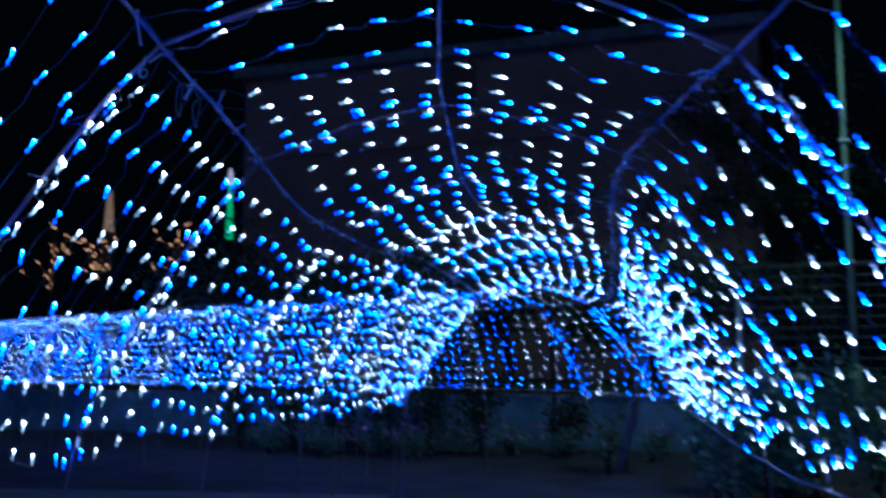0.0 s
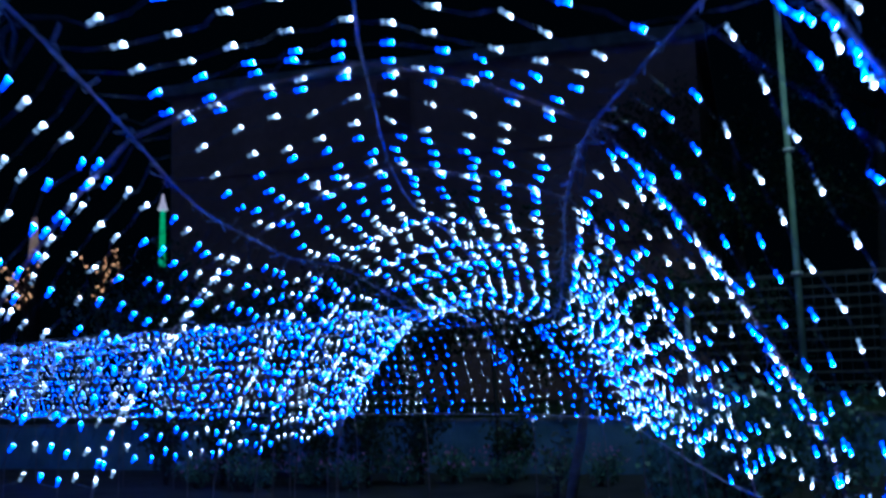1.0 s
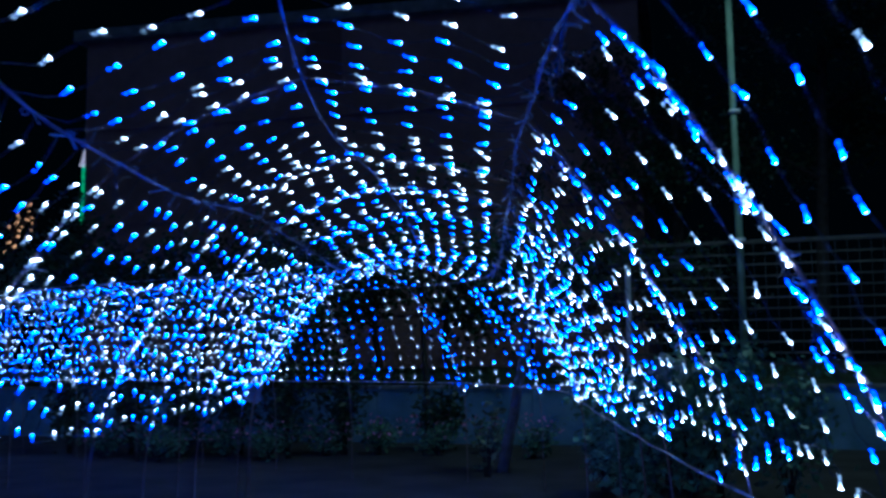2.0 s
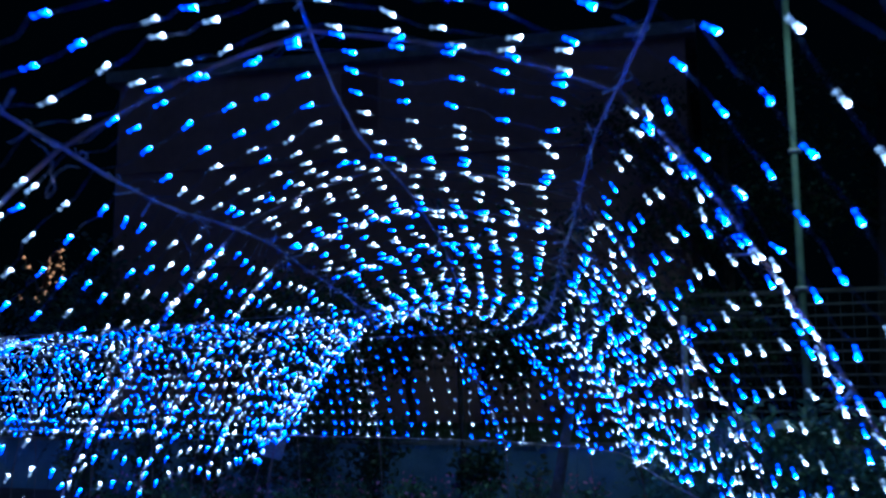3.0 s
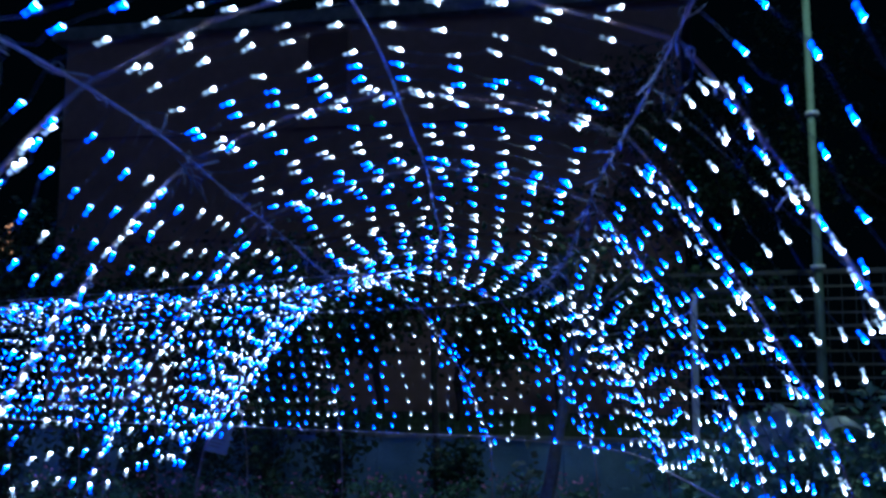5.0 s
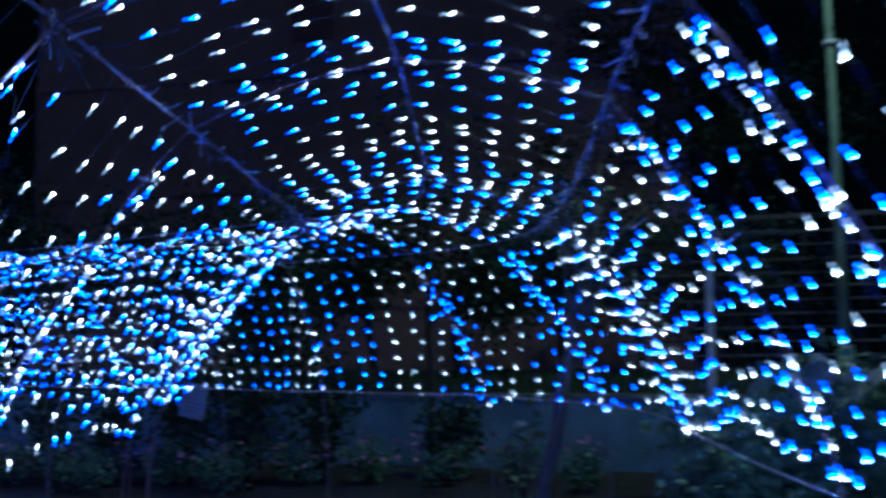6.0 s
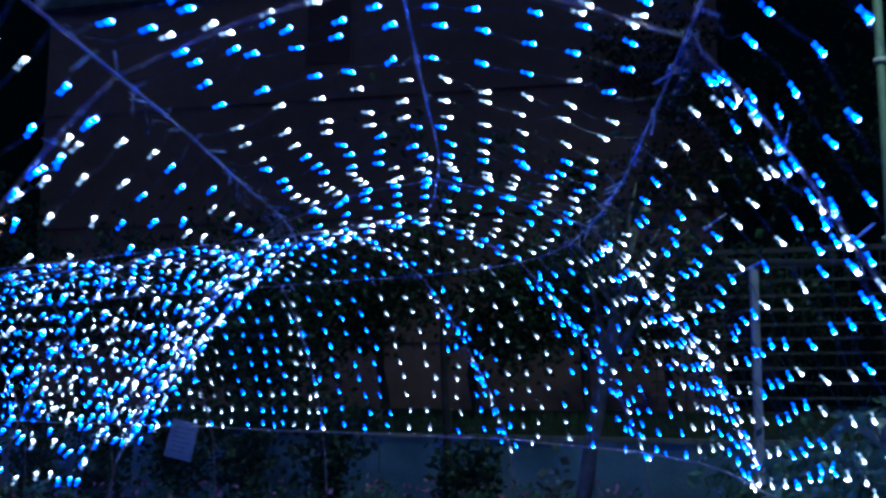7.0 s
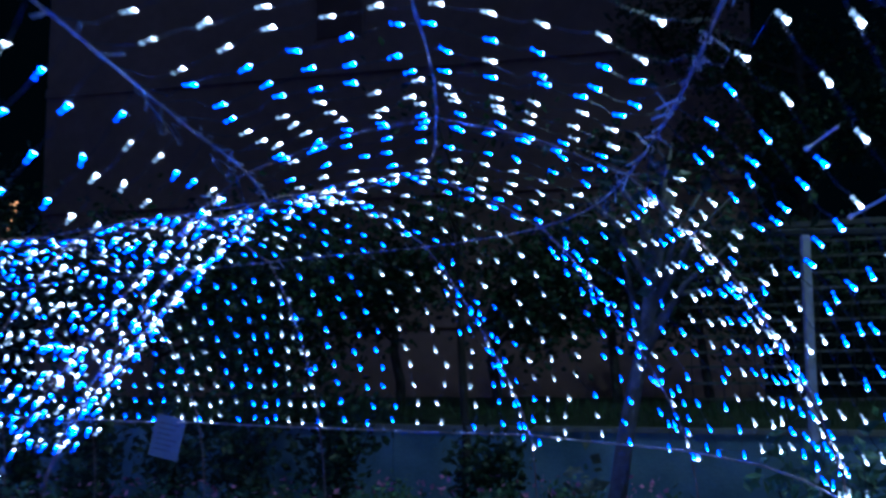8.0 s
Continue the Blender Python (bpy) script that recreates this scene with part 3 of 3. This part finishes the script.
def net(s0, s1, us, spacing, single, label, group, lean=0.0):
    """One light net hung between two hoops: cables across, bulbs along them, runs of white and of blue.
    lean: how far the cables beside the first hoop hang away from it at the hem; there they start lower and lower on the hoop."""
    thing = tagged(new("net_light"), label, "net light", group)
    side = (us[0] + us[-1]) / 2
    mid = (shell(s0, side).xy - shell((s0 + s1) / 2, side).xy).length + (shell((s0 + s1) / 2, side).xy - shell(s1, side).xy).length
    rows = max(3, round((mid + 0.3 * lean) / spacing))
    lean *= (s1 - s0) / mid
    wall = abs(side) > 0.3
    inset = 0.015 if wall else 0.024
    tint, left = rng.random() < 0.5, rng.randint(1, 3)
    cable = bmesh.new()
    lots, run = ([], []), []
    ph = rng.uniform(0, 9)
    deep = max(abs(u) for u in us) - EAVE
    for k in range(rows + 1):
        f = k / rows
        if left == 0:
            tint = not tint
            left = rng.choice((3, 3, 4) if tint and wall else (2, 3, 3))
        left -= 1
        edge = k in (0, rows)
        spots, cut = [], 0.0
        slip = rng.gauss(0, 0.012)
        shift = rng.uniform(-0.025, 0.025) if wall and not edge else 0.0
        cols = us if not (edge and wall and s1 < 15.5) else [us[0] + (us[-1] - us[0]) * i / (2 * len(us) - 2) for i in range(2 * len(us) - 1)]
        for j, u in enumerate(cols):
            v, hang = u, 0.0
            if wall:
                g = abs(u) - EAVE
                w = g * (1 + (0.05 if side > 0 and s1 < 15.5 else 0.03 if side < 0 else 0.0) * (g / 1.4) ** 2 * math.cos(2 * math.pi * f)) + 0.02 * noise.noise((f * 3, ph, 1))
                v = math.copysign(EAVE + w + shift, u)
                hang = 0.0 if edge else lean * (1 - f) * (1 - g / deep)
            drop = 0.014 + (0 if wall else 0.06 * math.sin(math.pi * f)) + (0.012 if wall else 0.03) * noise.noise((k * 0.6, j * 0.5, ph))
            q = s0 + (s1 - s0) * (inset + (1 - 2 * inset) * f) - hang + slip + rng.gauss(0, 0.016 if not (edge and wall) else 0.02) + 0.045 * noise.noise((j * 0.8, ph, k * 0.2))
            if hang and q < s0 + 0.03:
                cut = u
                continue
            p = shell(q, v + rng.gauss(0, 0.009 if wall else 0.014), drop)
            if wall:
                c, right = axis(q)
                p -= right * math.copysign(0.012 * math.sin(math.pi * f), u)
            way = (shell(q, v + 0.05) - shell(q, v - 0.05)).normalized()
            way = (way + Vector((rng.gauss(0, 0.16), rng.gauss(0, 0.16), rng.gauss(0, 0.16)))).normalized()
            spots.append((p, way))
            if edge and wall and rng.random() < (0.6 if s1 < 15.3 and side > 0 else 0.1):
                spots.append((p + Vector((rng.gauss(0, 0.03), rng.gauss(0, 0.03), rng.gauss(0, 0.04))), way))
        if wall and not edge and side > 0 and s1 < BEND - 0.5:
            u = max(us, key=abs)
            q = s0 + (s1 - s0) * (0.035 + 0.93 * (k + 0.5) / rows)
            g = (abs(u) - EAVE) * (1 + 0.05 * math.cos(2 * math.pi * (k + 0.5) / rows))
            hem = (shell(q, math.copysign(EAVE + g, u)) + Vector((0, 0, rng.gauss(0, 0.012))), Vector((rng.gauss(0, 0.2), rng.gauss(0, 0.2), math.copysign(1, -u))).normalized())
            spots.insert(len(spots) if abs(us[-1]) > abs(us[0]) else 0, hem)
        if len(spots) < 2:
            continue
        # the cable runs from socket to socket, turns at the hem and comes back along the eave tube or the hoop
        q = s0 + (s1 - s0) * (inset + (1 - 2 * inset) * f)
        line, slack = [], Vector((0, 0, rng.gauss(-0.012, 0.012)))
        if not wall or us[0] > 0:
            line.append(shell(q, -EAVE if not wall else EAVE) if not cut else shell(s0, cut))
            line.append(line[0].lerp(spots[0][0], 0.55) + slack)
        for (p, way), nxt in zip(spots, spots[1:] + [None]):
            blue = tint if rng.random() > (0.3 if edge and wall else 0.05) else not tint
            lots[1 if blue else 0].append(Matrix.Translation(p) @ way.to_track_quat("Z", "X").to_matrix().to_4x4())
            line.append(p - way * 0.03)
            if nxt:
                line.append(p.lerp(nxt[0], 0.5) + Vector((rng.gauss(0, 0.007), rng.gauss(0, 0.007), rng.gauss(-0.006, 0.006))))
        if not wall or us[0] < 0:
            end = shell(q, EAVE if not wall else -EAVE)
            line += [line[-1].lerp(end, 0.5) + slack, end]
        run += line if k % 2 == 0 else line[::-1]
    tube(cable, run, 0.0017, 3)
    part("cable", cable, WIRE, thing)
    for kind, places in enumerate(lots):
        if single:
            for m in places:
                ob = new("bulb", LED[kind])
                ob.parent, ob.matrix_basis = thing, m
        elif places:
            co = np.concatenate([LED_V @ np.array(m.to_3x3()).T + np.array(m.translation) for m in places])
            nv = len(LED_V)
            me = bpy.data.meshes.new("bulb_cluster")
            me.from_pydata(co.tolist(), [], [tuple(i + n * nv for i in f) for n in range(len(places)) for f in LED_F])
            for m in LED[kind].materials:
                me.materials.append(m)
            me.polygons.foreach_set("material_index", LED_M * len(places))
            ob = new("bulb_cluster", smooth(me))
            ob.parent = thing
            tagged(ob, "white bulbs" if kind == 0 else "blue bulbs", kind="stuff")


ROOF = [-0.59 + 0.135 * k for k in range(10)]
SIDE = [EAVE + 0.125 + 0.138 * k for k in range(10)]
FAR_SIDE = [EAVE + 0.17 + 0.14 * k for k in range(9)]
for s0, s1 in zip(HOOPS, HOOPS[1:]):
    near = s1 < BEND + 8.0
    gap = 0.225 if s1 < BEND - 0.5 else 0.19
    net(s0, s1, ROOF, 0.145 if 9.0 < s0 < 11.0 else 0.185 if s0 > 11.0 else 0.2, near, "net of white and blue bulbs slung under the tunnel roof", "roof nets")
    net(s0, s1, SIDE if s0 < 15.3 else FAR_SIDE, gap, near, "net of white and blue bulbs hung down the outer side", "outer side nets", 0.5 if s0 < 15.3 else 0.55)
    net(s0, s1, [-u for u in (SIDE if s0 < 13.0 else SIDE[:9])][::-1], 0.205 if s1 < BEND - 0.5 else 0.15, near, "net of white and blue bulbs hung down the inner side", "inner side nets")

# ---- notice board hung from the rope at the bend ----
board = tagged(new("notice_board"), "small white notice board hung tilted from the rope", "notice board")
tag_at = Matrix.Translation((-3.26, 16.42, 1.12)) @ Matrix.Rotation(radians(12), 4, "Y") @ Matrix.Rotation(radians(-10), 4, "Z")
board.matrix_basis = tag_at
bm = bmesh.new()
block(bm, -0.135, -0.005, -0.17, 0.135, 0.005, 0.17, 0.004)
part("sheet", bm, PAPER, board)
for k in range(6):
    bm = bmesh.new()
    block(bm, -0.09, -0.008, 0.1 - k * 0.042, 0.09 - 0.03 * (k % 3), -0.0055, 0.112 - k * 0.042)
    part("printed_line", bm, INK, board)
for sx in (-0.1, 0.1):
    bm = bmesh.new()
    tube(bm, [(sx, 0, 0.145), (sx, 0, 0.2)], 0.002, 4)
    part("hanger", bm, ROPE, board)

# ---- far illuminations: a slim tower lit green, trees with amber lights ----
# floodlighting is put into the stages and crown as a glow of their own
lit = tagged(new("lit_tower"), "distant slim tower floodlit green with a pale crown", "tower")
cx, cy = -41.9, 112.0
bm = bmesh.new()
tube(bm, [(cx, cy, 0), (cx, cy, 16.0)], 1.0, 10, 0.9)
part("shaft", bm, DARK_BARK, lit)
for k in range(7):
    bm = bmesh.new()
    tube(bm, [(cx, cy, 15.9 + k * 0.92), (cx, cy, 16.8 + k * 0.92)], 0.42 - 0.025 * k, 10, 0.95)
    part("lit_stage", bm, GREEN_GLOW, lit)
bm = bmesh.new()
tube(bm, [(cx, cy, 22.4), (cx, cy, 22.9), (cx, cy, 23.4), (cx, cy, 24.2)], 0.6, 8, 0.2)
part("crown", bm, CROWN_GLOW, lit)

# the spire's floodlight is likewise emission of its upper stages
spire = tagged(new("lit_spire"), "distant small spire floodlit dull amber", "tower")
bm = bmesh.new()
tube(bm, [(-30.2, 60.0, 0), (-30.2, 60.0, 9.9)], 0.5, 8, 0.9)
part("shaft", bm, DARK_BARK, spire)
for k in range(4):
    bm = bmesh.new()
    tube(bm, [(-30.2, 60.0, 9.92 + 0.66 * k), (-30.2, 60.0, 10.52 + 0.66 * k)], 0.34 - 0.05 * k, 8, 0.85)
    part("lit_stage", bm, AMBER_GLOW, spire)

for tx, ty, seed in ((-21.5, 42.0, 3), (-25.5, 45.0, 4), (-19.2, 44.0, 6)):
    r = random.Random(seed)
    fairy = tagged(new("lit_tree"), "distant bare tree wound with amber fairy lights", "tree")
    bm = bmesh.new()
    lamps = bmesh.new()
    tube(bm, [(tx, ty, 0), (tx + 0.2, ty, 6.9)], 0.16, 8, 0.6)
    for k in range(9):
        a = r.uniform(-1.3, 1.3)
        p = Vector((tx + 0.2, ty, r.uniform(5.2, 6.9)))
        e = p + Vector((math.sin(a) * 1.4, r.uniform(-0.6, 0.6), math.cos(a) * 1.6))
        m = p.lerp(e, 0.5) + Vector((r.gauss(0, 0.2), 0, r.gauss(0, 0.2)))
        tube(bm, [p, m, e], 0.05, 5, 0.4)
        for j in range(4):
            f = r.random()
            q = p.lerp(m, f * 2) if f < 0.5 else m.lerp(e, f * 2 - 1)
            bmesh.ops.create_icosphere(lamps, subdivisions=1, radius=r.uniform(0.03, 0.06), matrix=Matrix.Translation(q + Vector((r.gauss(0, 0.06), -0.06, r.gauss(0, 0.06)))))
    part("trunk", bm, DARK_BARK, fairy)
    tagged(part("fairy_lights", lamps, AMBER_LAMP, fairy, "warm amber fairy lights"), kind="stuff")
